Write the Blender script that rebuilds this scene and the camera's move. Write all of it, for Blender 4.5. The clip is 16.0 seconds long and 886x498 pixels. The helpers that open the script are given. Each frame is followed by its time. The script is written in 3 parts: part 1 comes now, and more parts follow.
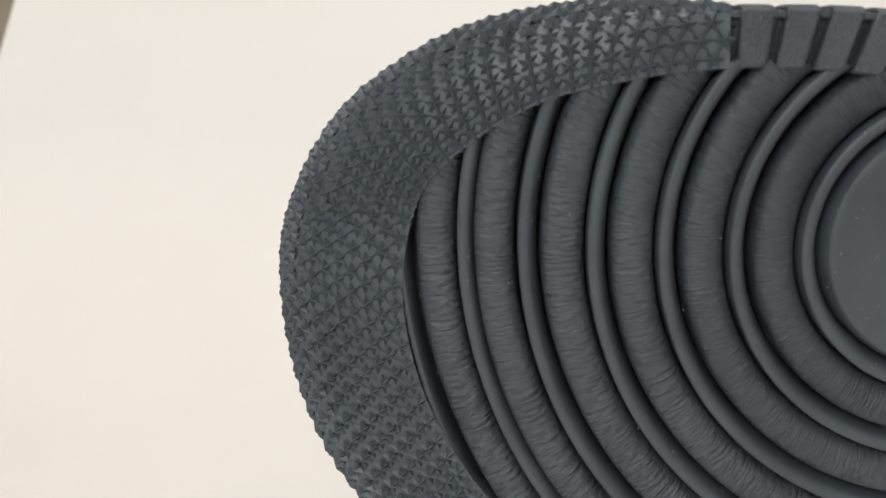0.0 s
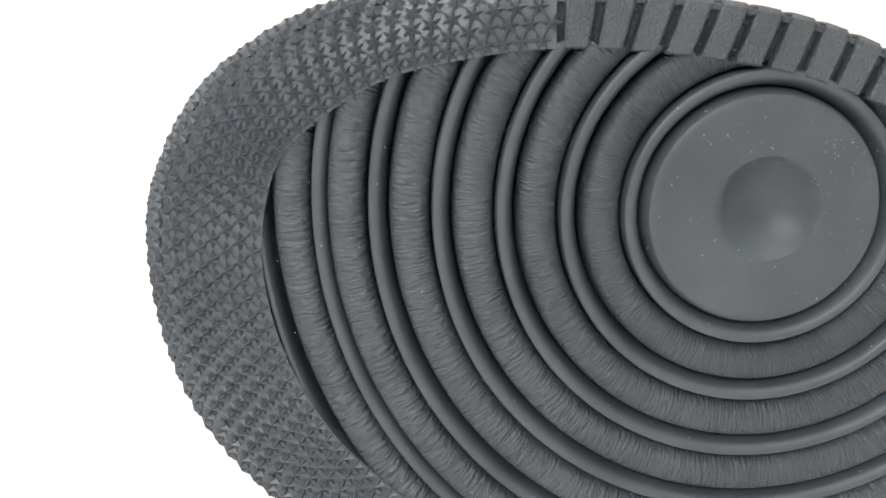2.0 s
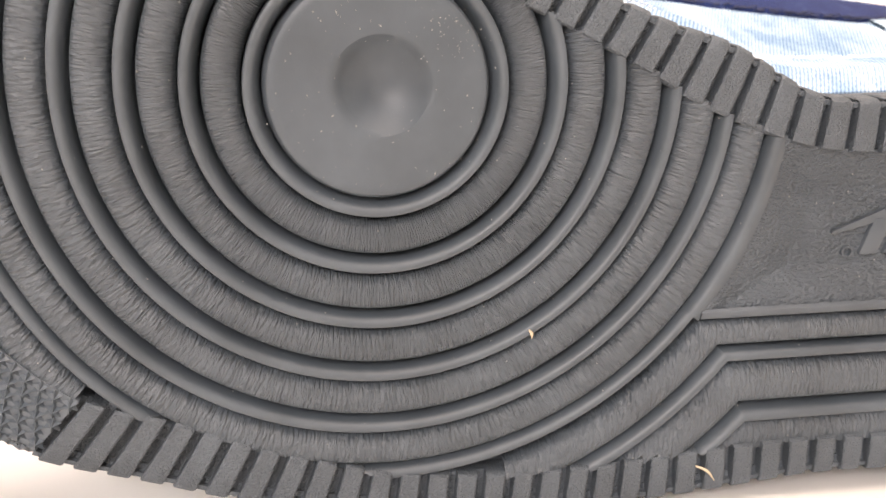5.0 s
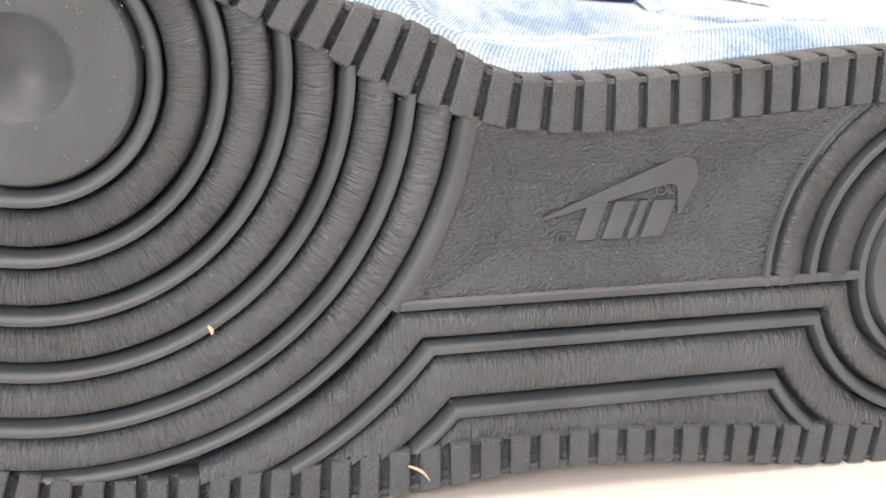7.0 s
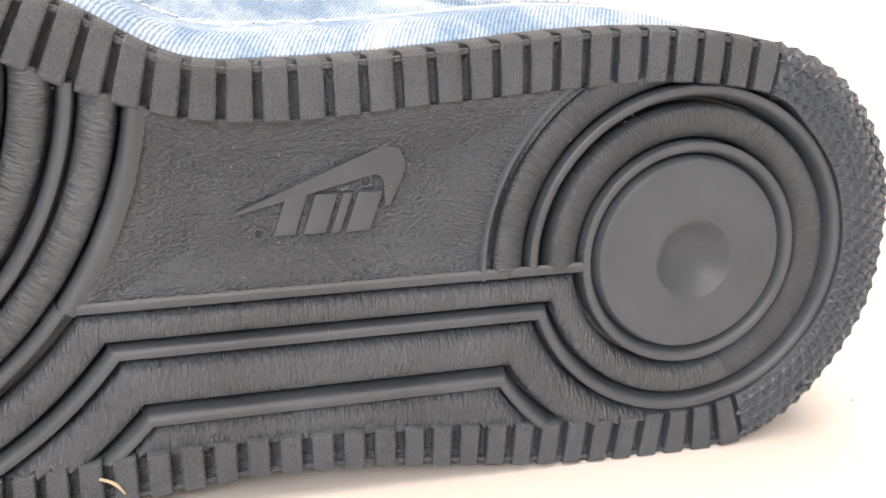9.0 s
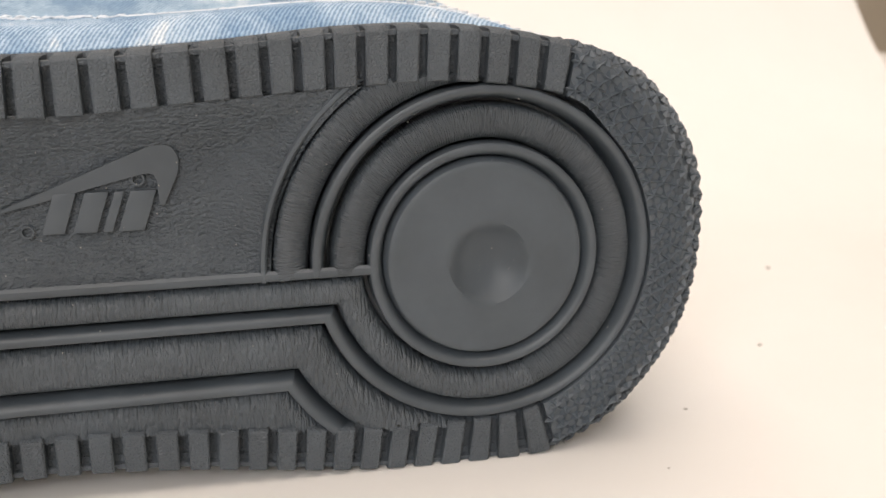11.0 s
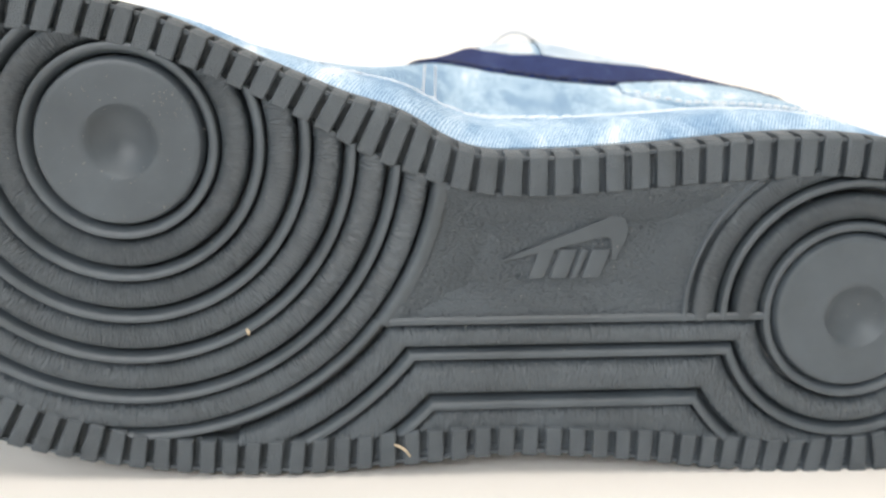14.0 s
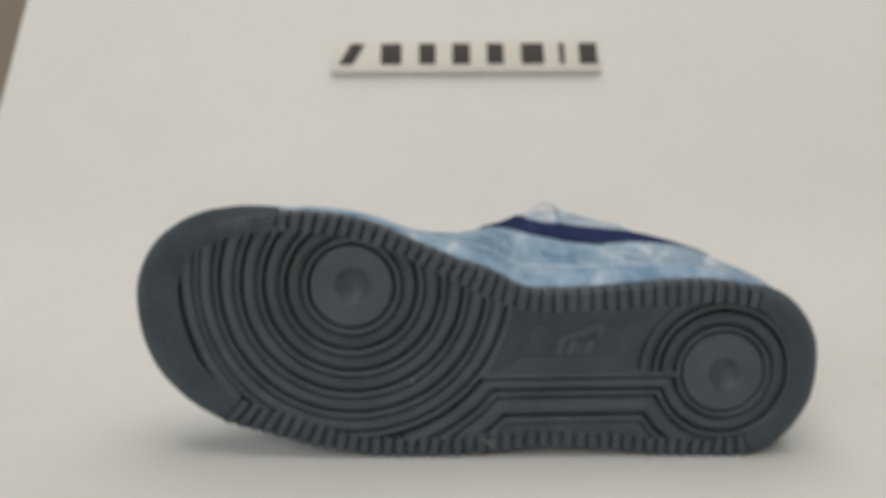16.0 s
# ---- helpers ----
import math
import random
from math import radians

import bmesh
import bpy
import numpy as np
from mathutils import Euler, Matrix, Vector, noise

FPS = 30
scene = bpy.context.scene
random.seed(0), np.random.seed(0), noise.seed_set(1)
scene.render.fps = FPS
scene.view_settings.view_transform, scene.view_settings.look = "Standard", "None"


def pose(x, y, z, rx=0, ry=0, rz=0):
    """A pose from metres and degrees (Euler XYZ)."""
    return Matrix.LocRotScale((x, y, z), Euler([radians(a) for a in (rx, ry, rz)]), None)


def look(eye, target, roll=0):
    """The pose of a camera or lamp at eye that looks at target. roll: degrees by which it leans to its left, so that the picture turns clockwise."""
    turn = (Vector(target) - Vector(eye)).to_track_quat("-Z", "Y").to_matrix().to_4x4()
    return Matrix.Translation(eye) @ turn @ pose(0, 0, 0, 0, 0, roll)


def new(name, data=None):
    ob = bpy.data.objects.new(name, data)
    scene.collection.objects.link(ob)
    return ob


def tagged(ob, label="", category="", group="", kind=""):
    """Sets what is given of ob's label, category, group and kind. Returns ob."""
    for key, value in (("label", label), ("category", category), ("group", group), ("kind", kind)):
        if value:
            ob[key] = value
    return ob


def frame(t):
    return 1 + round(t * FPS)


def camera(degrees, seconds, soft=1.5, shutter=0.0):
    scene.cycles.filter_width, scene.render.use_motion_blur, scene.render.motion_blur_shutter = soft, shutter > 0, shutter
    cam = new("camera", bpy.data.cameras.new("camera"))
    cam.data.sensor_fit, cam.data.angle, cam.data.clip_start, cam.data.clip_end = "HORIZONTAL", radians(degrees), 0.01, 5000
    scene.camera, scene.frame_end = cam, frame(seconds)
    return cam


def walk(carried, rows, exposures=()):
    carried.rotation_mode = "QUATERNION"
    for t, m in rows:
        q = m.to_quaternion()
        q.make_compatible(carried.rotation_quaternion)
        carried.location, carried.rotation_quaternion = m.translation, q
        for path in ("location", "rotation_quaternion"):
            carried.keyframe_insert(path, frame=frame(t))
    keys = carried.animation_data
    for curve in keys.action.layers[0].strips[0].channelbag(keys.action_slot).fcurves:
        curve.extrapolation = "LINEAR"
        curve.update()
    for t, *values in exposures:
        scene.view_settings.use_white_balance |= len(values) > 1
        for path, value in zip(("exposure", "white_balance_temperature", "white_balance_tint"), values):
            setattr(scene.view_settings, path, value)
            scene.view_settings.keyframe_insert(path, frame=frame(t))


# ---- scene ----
cam = camera(48.0, 16.0, soft=1.5)
PATH = [
    (0.0, pose(-0.0608, -0.1343, 0.1104, 76.69, 1.03, 3.68)),
    (0.5, pose(-0.0608, -0.1343, 0.1104, 76.69, 1.03, 3.15)),
    (1.0, pose(-0.0624, -0.1373, 0.1075, 76.34, 0.23, 0.78)),
    (1.5, pose(-0.0608, -0.1409, 0.1095, 75.33, 0.23, 0.20)),
    (2.0, pose(-0.0525, -0.1445, 0.1117, 75.12, 0.36, -1.71)),
    (2.5, pose(-0.0372, -0.1460, 0.1077, 76.25, 0.64, -2.68)),
    (3.0, pose(-0.0264, -0.1495, 0.1059, 75.67, 0.88, -4.13)),
    (3.5, pose(-0.0260, -0.1547, 0.1048, 74.88, 0.88, -7.27)),
    (3.7, pose(-0.0266, -0.1568, 0.1042, 74.51, 1.21, -8.88)),
    (5.8, pose(0.0065, -0.1572, 0.0939, 74.28, -0.83, -8.87)),
    (6.0, pose(0.0136, -0.1563, 0.0945, 74.37, -0.59, -8.80)),
    (6.5, pose(0.0257, -0.1571, 0.0935, 74.44, -0.27, -9.95)),
    (7.0, pose(0.0346, -0.1573, 0.0925, 74.37, -0.01, -10.73)),
    (7.5, pose(0.0456, -0.1568, 0.0934, 73.99, 0.12, -11.24)),
    (8.0, pose(0.0580, -0.1556, 0.0916, 74.05, 0.50, -11.85)),
    (8.5, pose(0.0682, -0.1559, 0.0906, 74.07, 0.35, -12.54)),
    (9.0, pose(0.0792, -0.1573, 0.0908, 73.81, 0.18, -13.48)),
    (9.5, pose(0.0894, -0.1580, 0.0913, 73.79, 0.12, -13.81)),
    (10.0, pose(0.0994, -0.1593, 0.0916, 73.87, -0.11, -13.90)),
    (10.2, pose(0.1011, -0.1605, 0.0910, 73.86, -0.02, -13.71)),
    (12.3, pose(0.1506, -0.1667, 0.0901, 73.57, 0.13, -4.65)),
    (12.5, pose(0.1506, -0.1690, 0.0908, 74.00, 0.45, -2.91)),
    (13.0, pose(0.1505, -0.1730, 0.0918, 74.61, 0.37, -1.21)),
    (13.5, pose(0.1448, -0.1744, 0.0932, 75.34, 0.91, 0.33)),
    (13.8, pose(0.1025, -0.1948, 0.1005, 75.28, 0.89, 1.27)),
    (14.0, pose(0.0620, -0.2126, 0.1084, 75.87, -0.13, -1.94)),
    (14.2, pose(0.0419, -0.2524, 0.1178, 76.32, 0.04, -1.38)),
    (14.5, pose(0.0336, -0.3212, 0.1515, 76.20, 0.17, -1.62)),
    (15.0, pose(0.0332, -0.4241, 0.1813, 77.54, 0.79, -0.92)),
    (15.5, pose(0.0292, -0.4237, 0.1812, 77.88, 0.52, -1.15)),
    (16.0, pose(0.0334, -0.4170, 0.1774, 78.83, -0.02, -0.82)),
]
EXPOSURES = [
    (0.0, 0.0, 6550, 11), (0.5, -0.05, 6550, 11), (1.5, 0.3, 6600, 12), (2.0, 0.75, 6700, 13), (2.5, 1.3, 6900, 16), (3.0, 1.35, 7050, 19), (3.5, 1.35, 7250, 23), (6.0, 1.25, 7450, 23), (7.0, 1.2, 7450, 23),
    (9.0, 1.0, 7300, 22), (9.5, 0.7, 7250, 21), (10.0, 0.55, 7200, 20), (10.2, 0.5, 7200, 20), (12.3, 0.15, 6550, 9), (13.5, 0.1, 6500, 9), (14.0, 0.8, 6600, 11), (14.2, 0.9, 6600, 11),
    (14.5, 0.5, 6650, 12), (15.0, -0.45, 6750, 11), (16.0, -0.5, 6400, 9),
]
walk(cam, PATH, EXPOSURES)
# a phone lens that stays focused on the sole at close range
cam.data.dof.use_dof = True
cam.data.dof.focus_distance = 0.165
cam.data.dof.aperture_fstop = 25.0

# ---- light ----
world = bpy.data.worlds.new("world")
scene.world = world
world.use_nodes = True
wn = world.node_tree
sky = wn.nodes.new("ShaderNodeTexSky")
sky.sky_type = "NISHITA"
sky.sun_disc = False
sky.sun_elevation = radians(50)
sky.sun_rotation = radians(200)
wn.links.new(sky.outputs[0], wn.nodes["Background"].inputs[0])
wn.nodes["Background"].inputs[1].default_value = 0.08


def area(name, size, power, color, m, size_y=None):
    data = bpy.data.lights.new(name, "AREA")
    data.shape = "RECTANGLE"
    data.size, data.size_y, data.energy, data.color = size, size_y or size, power, color
    ob = new(name, data)
    ob.matrix_world = m
    return ob


# added unseen area lights: a soft one overhead, a cool fill behind the camera
area("overhead_light", 2.6, 46, (1.0, 0.95, 0.88), look((0.15, 0.1, 2.28), (0.1, 0.1, 0)), 2.2)
area("front_fill_light", 1.6, 41, (0.93, 0.97, 1.0), look((-0.9, -2.35, 1.45), (0.1, 0, 0.1)), 1.2)


# ---- materials ----
def mat(name, color, rough=0.5, metal=0.0, spec=0.5):
    m = bpy.data.materials.new(name)
    m.use_nodes = True
    b = m.node_tree.nodes["Principled BSDF"]
    b.inputs["Base Color"].default_value = (*color, 1)
    b.inputs["Roughness"].default_value = rough
    b.inputs["Metallic"].default_value = metal
    b.inputs["Specular IOR Level"].default_value = spec
    return m


def node(m, kind, **values):
    n = m.node_tree.nodes.new(kind)
    for k, v in values.items():
        n.inputs[k.replace("_", " ")].default_value = v
    return n


def link(m, a, b):
    m.node_tree.links.new(a, b)


def bsdf(m):
    return m.node_tree.nodes["Principled BSDF"]


def coords(m, scale=(1, 1, 1)):
    tc = node(m, "ShaderNodeTexCoord")
    mp = node(m, "ShaderNodeMapping")
    mp.inputs["Scale"].default_value = scale
    link(m, tc.outputs["Object"], mp.inputs["Vector"])
    return mp.outputs["Vector"]


def ramp(m, fac, stops):
    r = m.node_tree.nodes.new("ShaderNodeValToRGB")
    e = r.color_ramp.elements
    for i, (p, c) in enumerate(stops):
        x = e[i] if i < 2 else e.new(p)
        x.position, x.color = p, (*c, 1)
    link(m, fac, r.inputs[0])
    return r.outputs[0]


def math_node(m, op, a, b=None):
    n = m.node_tree.nodes.new("ShaderNodeMath")
    n.operation = op
    for i, v in enumerate((a, b)):
        if v is None:
            continue
        if isinstance(v, (int, float)):
            n.inputs[i].default_value = v
        else:
            link(m, v, n.inputs[i])
    return n.outputs[0]


def bump(m, height, strength, distance, below=None):
    b = m.node_tree.nodes.new("ShaderNodeBump")
    b.inputs["Strength"].default_value = strength
    b.inputs["Distance"].default_value = distance
    link(m, height, b.inputs["Height"])
    if below:
        link(m, below, b.inputs["Normal"])
    link(m, b.outputs[0], bsdf(m).inputs["Normal"])
    return b.outputs[0]


def polar(m, cx, cz, around, across):
    """Coordinates that run round the point (cx, cz) of the sole: angle and radius."""
    tc = node(m, "ShaderNodeTexCoord")
    sp = node(m, "ShaderNodeSeparateXYZ")
    link(m, tc.outputs["Object"], sp.inputs[0])
    dx = math_node(m, "SUBTRACT", sp.outputs[0], cx)
    dz = math_node(m, "SUBTRACT", sp.outputs[2], cz)
    ang = math_node(m, "ARCTAN2", dz, dx)
    rad = math_node(m, "SQRT", math_node(m, "ADD", math_node(m, "MULTIPLY", dx, dx), math_node(m, "MULTIPLY", dz, dz)))
    length = math_node(m, "MULTIPLY", ang, 0.045)
    cb = node(m, "ShaderNodeCombineXYZ")
    link(m, math_node(m, "MULTIPLY", length, around), cb.inputs[0])
    link(m, math_node(m, "MULTIPLY", rad, across), cb.inputs[1])
    return cb.outputs[0]


RUBBER = (0.068, 0.084, 0.099)


def rubber(name, rough=0.5, grain=0.25, size=2500.0, spec=0.5, tint=1.0):
    m = mat(name, RUBBER, rough, 0, spec)
    v = coords(m)
    big = node(m, "ShaderNodeTexNoise", Scale=55.0, Detail=4.0, Roughness=0.6)
    link(m, v, big.inputs["Vector"])
    link(m, ramp(m, big.outputs[0], [(0.3, tuple(c * 0.82 * tint for c in RUBBER)), (0.7, tuple(c * 1.2 * tint for c in RUBBER))]), bsdf(m).inputs["Base Color"])
    link(m, math_node(m, "MULTIPLY_ADD", big.outputs[0], 0.25), bsdf(m).inputs["Roughness"])
    bsdf(m).inputs["Roughness"].links[0].from_node.inputs[2].default_value = rough - 0.12
    fine = node(m, "ShaderNodeTexNoise", Scale=size, Detail=3.0, Roughness=0.6)
    link(m, v, fine.inputs["Vector"])
    bump(m, fine.outputs[0], grain, 0.0003)
    return m


def wrinkled(name, vector_of, strength=1.0):
    """Rubber with fine wrinkles that run across the pads."""
    m = rubber(name, 0.42, 0.25, spec=0.5)
    fine = bsdf(m).inputs["Normal"].links[0].from_socket
    vec = vector_of(m)
    w = node(m, "ShaderNodeTexNoise", Scale=1.0, Detail=2.5, Roughness=0.5, Distortion=0.35)
    link(m, vec, w.inputs["Vector"])
    bump(m, w.outputs[0], strength, 0.0012, fine)
    return m


smooth_rubber = rubber("smooth_rubber", 0.42, 0.08, 1800, 0.45)
disc_rubber = rubber("disc_rubber", 0.45, 0.12, 2600, 0.4)
toe_pad_rubber = wrinkled("toe_pad_rubber", lambda m: polar(m, 0, 0, 2100, 400), 1.0)
heel_pad_rubber = wrinkled("heel_pad_rubber", lambda m: polar(m, 0.1628, -0.0391, 2300, 450), 0.9)
straight_pad_rubber = wrinkled("straight_pad_rubber", lambda m: coords(m, (1700, 300, 520)), 0.85)
stud_rubber = rubber("stud_rubber", 0.40, 0.1, 2200, 0.6, 1.3)


def grained():
    m = rubber("grained_rubber", 0.55, 0.15, 2600)
    fine = bsdf(m).inputs["Normal"].links[0].from_socket
    v = coords(m)
    vo = node(m, "ShaderNodeTexVoronoi", Scale=1500.0)
    vo.feature = "DISTANCE_TO_EDGE"
    link(m, v, vo.inputs["Vector"])
    bump(m, math_node(m, "MINIMUM", vo.outputs["Distance"], 0.25), 0.9, 0.0005, fine)
    return m


grained_rubber = grained()


def leathery():
    m = rubber("leathery_rubber", 0.52, 0.12, 2600)
    fine = bsdf(m).inputs["Normal"].links[0].from_socket
    v = coords(m, (1100, 1100, 2000))
    w = node(m, "ShaderNodeTexNoise", Scale=1.0, Detail=2.0, Roughness=0.5)
    link(m, v, w.inputs["Vector"])
    bump(m, w.outputs[0], 0.9, 0.0012, fine)
    return m


leathery_rubber = leathery()


def denim(name, dark, light, patch):
    m = mat(name, light, 0.85, 0, 0.2)
    v = coords(m)
    big = node(m, "ShaderNodeTexNoise", Scale=1.0, Detail=6.0, Roughness=0.66, Distortion=0.3)
    link(m, coords(m, (75, 30, 60)), big.inputs["Vector"])
    base = ramp(m, big.outputs[0], [(0.38, dark), (0.58, light), (0.70, patch)])
    tw = node(m, "ShaderNodeTexWave", Scale=430.0, Distortion=2.2, Detail=3.0)
    tw.inputs["Detail Scale"].default_value = 3.0
    tc = node(m, "ShaderNodeMapping")
    tc.inputs["Rotation"].default_value = (0, radians(0), radians(24))
    link(m, v, tc.inputs["Vector"])
    link(m, tc.outputs[0], tw.inputs["Vector"])
    weft = node(m, "ShaderNodeTexNoise", Scale=1.0, Detail=2.0, Roughness=0.6)
    link(m, coords(m, (900, 1700, 900)), weft.inputs["Vector"])
    thread = math_node(m, "ADD", math_node(m, "MULTIPLY", tw.outputs["Fac"], 0.5), math_node(m, "MULTIPLY", weft.outputs[0], 0.85))
    mix = m.node_tree.nodes.new("ShaderNodeMixRGB")
    mix.blend_type = "MULTIPLY"
    mix.inputs[0].default_value = 0.8
    link(m, base, mix.inputs[1])
    link(m, ramp(m, thread, [(0.42, (0.42, 0.54, 0.66)), (0.86, (1.25, 1.24, 1.20))]), mix.inputs[2])
    link(m, mix.outputs[0], bsdf(m).inputs["Base Color"])
    bump(m, thread, 0.5, 0.0005)
    return m


denim_side = denim("denim_side", (0.21, 0.32, 0.45), (0.40, 0.52, 0.63), (0.78, 0.80, 0.82))
denim_band = denim("denim_band", (0.22, 0.34, 0.49), (0.42, 0.54, 0.67), (0.76, 0.79, 0.81))
pale_denim = denim("pale_denim", (0.36, 0.45, 0.56), (0.56, 0.62, 0.68), (0.74, 0.76, 0.78))
navy_denim = denim("navy_denim", (0.012, 0.022, 0.085), (0.020, 0.034, 0.115), (0.05, 0.07, 0.16))
thread_white = mat("thread_white", (0.72, 0.74, 0.76), 0.8)
thread_pale = mat("thread_pale", (0.66, 0.72, 0.78), 0.85)
thread_navy = mat("thread_navy", (0.02, 0.025, 0.06), 0.85)
lining = mat("lining", (0.5, 0.52, 0.56), 0.9)


def paper():
    m = mat("white_paper", (0.75, 0.74, 0.72), 0.55, 0, 0.3)
    v = coords(m)
    n = node(m, "ShaderNodeTexNoise", Scale=6.0, Detail=6.0, Roughness=0.65)
    link(m, v, n.inputs["Vector"])
    link(m, ramp(m, n.outputs[0], [(0.3, (0.735, 0.72, 0.695)), (0.7, (0.775, 0.765, 0.745))]), bsdf(m).inputs["Base Color"])
    f = node(m, "ShaderNodeTexNoise", Scale=900.0, Detail=3.0)
    link(m, v, f.inputs["Vector"])
    bump(m, f.outputs[0], 0.06, 0.0005)
    return m


white_paper = paper()


def plaster(name, color):
    m = mat(name, color, 0.9, 0, 0.2)
    v = coords(m)
    n = node(m, "ShaderNodeTexNoise", Scale=4.0, Detail=8.0, Roughness=0.7)
    link(m, v, n.inputs["Vector"])
    link(m, ramp(m, n.outputs[0], [(0.3, tuple(c * 0.93 for c in color)), (0.7, tuple(min(1, c * 1.05) for c in color))]), bsdf(m).inputs["Base Color"])
    f = node(m, "ShaderNodeTexNoise", Scale=160.0, Detail=4.0)
    link(m, v, f.inputs["Vector"])
    bump(m, f.outputs[0], 0.15, 0.002)
    return m


tan_plaster = plaster("tan_plaster", (0.56, 0.51, 0.43))
white_plaster = plaster("white_plaster", (0.8, 0.79, 0.77))
floor_mat = plaster("floor_boards", (0.35, 0.27, 0.19))
cream_plate = plaster("cream_plate", (0.77, 0.73, 0.67))
sign_black = mat("sign_black", (0.06, 0.052, 0.046), 0.8)
straw_mat = mat("straw", (0.58, 0.49, 0.35), 0.7)
dust_mat = mat("dust", (0.30, 0.30, 0.29), 0.9)
grey_speck = mat("grey_speck", (0.48, 0.46, 0.43), 0.9)


# ---- building blocks ----
def finish(name, verts, faces, material, smooth=35, indices=None):
    me = bpy.data.meshes.new(name)
    me.from_pydata([tuple(v) for v in verts], [], faces)
    mats = material if isinstance(material, (list, tuple)) else [material]
    for x in mats:
        me.materials.append(x)
    if indices is not None:
        me.polygons.foreach_set("material_index", indices)
    me.update()
    if smooth:
        me.shade_smooth()
        me.set_sharp_from_angle(angle=radians(smooth))
    return me


def child(name, me, parent, label=""):
    ob = new(name, me)
    ob.parent = parent
    return tagged(ob, label)


def grid_faces(n, m, closed=False, flip=False):
    faces = []
    for i in range(n - 1):
        for j in range(m if closed else m - 1):
            k = (j + 1) % m
            f = (i * m + j, i * m + k, (i + 1) * m + k, (i + 1) * m + j)
            faces.append(f[::-1] if flip else f)
    return faces


def grid(name, pts, material, parent, label="", closed=False, smooth=35, front=(0, -1, 0), hidden=None):
    """A sheet from a grid of points that faces the way front."""
    p = np.array(pts, float)
    n, m = p.shape[:2]
    a = p[1:, :-1] - p[:-1, :-1]
    b = p[:-1, 1:] - p[:-1, :-1]
    flip = float((np.cross(a, b) @ np.array(front)).sum()) > 0
    faces = grid_faces(n, m, closed, flip)
    flat = p.reshape(-1, 3)
    if hidden is not None:
        low = flat[:, 1] >= hidden - 1e-6
        faces = [f for f in faces if not all(low[i] for i in f)]
        used = sorted({i for f in faces for i in f})
        if not used:
            return None
        at = {v: k for k, v in enumerate(used)}
        flat, faces = flat[used], [tuple(at[i] for i in f) for f in faces]
    me = finish(name, sprung(flat) if parent is shoe else flat, faces, material, smooth)
    return child(name, me, parent, label)


def box(bm, size, m, bevel=0.0):
    made = bmesh.ops.create_cube(bm, size=1, matrix=m @ Matrix.Diagonal((*size, 1)))
    if bevel:
        edges = {e for v in made["verts"] for e in v.link_edges}
        bmesh.ops.bevel(bm, geom=list(edges), offset=bevel, segments=2, affect="EDGES", profile=0.5)


def from_bm(name, bm, material, smooth=35):
    me = bpy.data.meshes.new(name)
    bm.to_mesh(me)
    bm.free()
    me.materials.append(material)
    if smooth:
        me.shade_smooth()
        me.set_sharp_from_angle(angle=radians(smooth))
    return me


def solid(name, size, m, material, bevel=0.0, label="", category="", kind="", parent=None):
    bm = bmesh.new()
    box(bm, size, Matrix(), bevel)
    ob = new(name, from_bm(name, bm, material))
    ob.matrix_world = m
    ob.parent = parent
    return tagged(ob, label, category, "", kind)


# ---- the room ----
TABLE_H = 0.74
solid("floor", (5.2, 5.2, 0.1), pose(0, 0, -TABLE_H - 0.05), floor_mat, 0, "brown floor of the room", "floor", "structure")
solid("ceiling", (5.2, 5.2, 0.1), pose(0, 0, 2.36), white_plaster, 0, "plain white painted ceiling", "ceiling", "structure")
solid("wall_north", (5.2, 0.1, 3.05), pose(0, 2.6, 0.785), tan_plaster, 0, "plain tan painted wall behind the board", "wall", "structure")
solid("wall_east", (0.1, 5.1, 3.05), pose(2.6, 0, 0.785), tan_plaster, 0, "plain tan painted side wall", "wall", "structure")
solid("wall_west", (0.1, 5.1, 3.05), pose(-2.6, 0, 0.785), tan_plaster, 0, "plain tan painted side wall", "wall", "structure")
solid("wall_south", (5.2, 0.1, 3.05), pose(0, -2.6, 0.785), white_plaster, 0, "plain white wall behind the camera", "wall", "structure")


def display_table():
    top = new("display_table")
    top.matrix_world = pose(0.08, 0.1, -TABLE_H)
    tagged(top, "plain white table under the paper sweep", "table")
    bm = bmesh.new()
    box(bm, (1.5, 1.3, 0.03), pose(0, 0, TABLE_H - 0.0165), 0.003)
    child("tabletop", from_bm("tabletop", bm, white_plaster), top)
    leg = None
    for sx in (-0.68, 0.68):
        for sy in (-0.58, 0.58):
            if leg is None:
                bm = bmesh.new()
                box(bm, (0.05, 0.05, TABLE_H - 0.0315), pose(0, 0, (TABLE_H - 0.0315) / 2), 0.003)
                leg = from_bm("leg", bm, white_plaster)
            ob = child("leg", leg, top)
            ob.location = (sx, sy, 0)


display_table()

# the white board: flat under the shoe, then a bend, then a slope that leans back
BOARD_ANGLE, BOARD_BEND, BEND_START = radians(50), 0.20, 0.125


def board_point(s):
    """Height and depth of the board's face at the length s past the start of the bend."""
    if s <= 0:
        return BEND_START + s, 0.0
    turn = min(s / BOARD_BEND, BOARD_ANGLE)
    y = BEND_START + BOARD_BEND * math.sin(turn)
    z = BOARD_BEND * (1 - math.cos(turn))
    rest = max(0.0, s - BOARD_BEND * BOARD_ANGLE)
    return y + rest * math.cos(BOARD_ANGLE), z + rest * math.sin(BOARD_ANGLE)


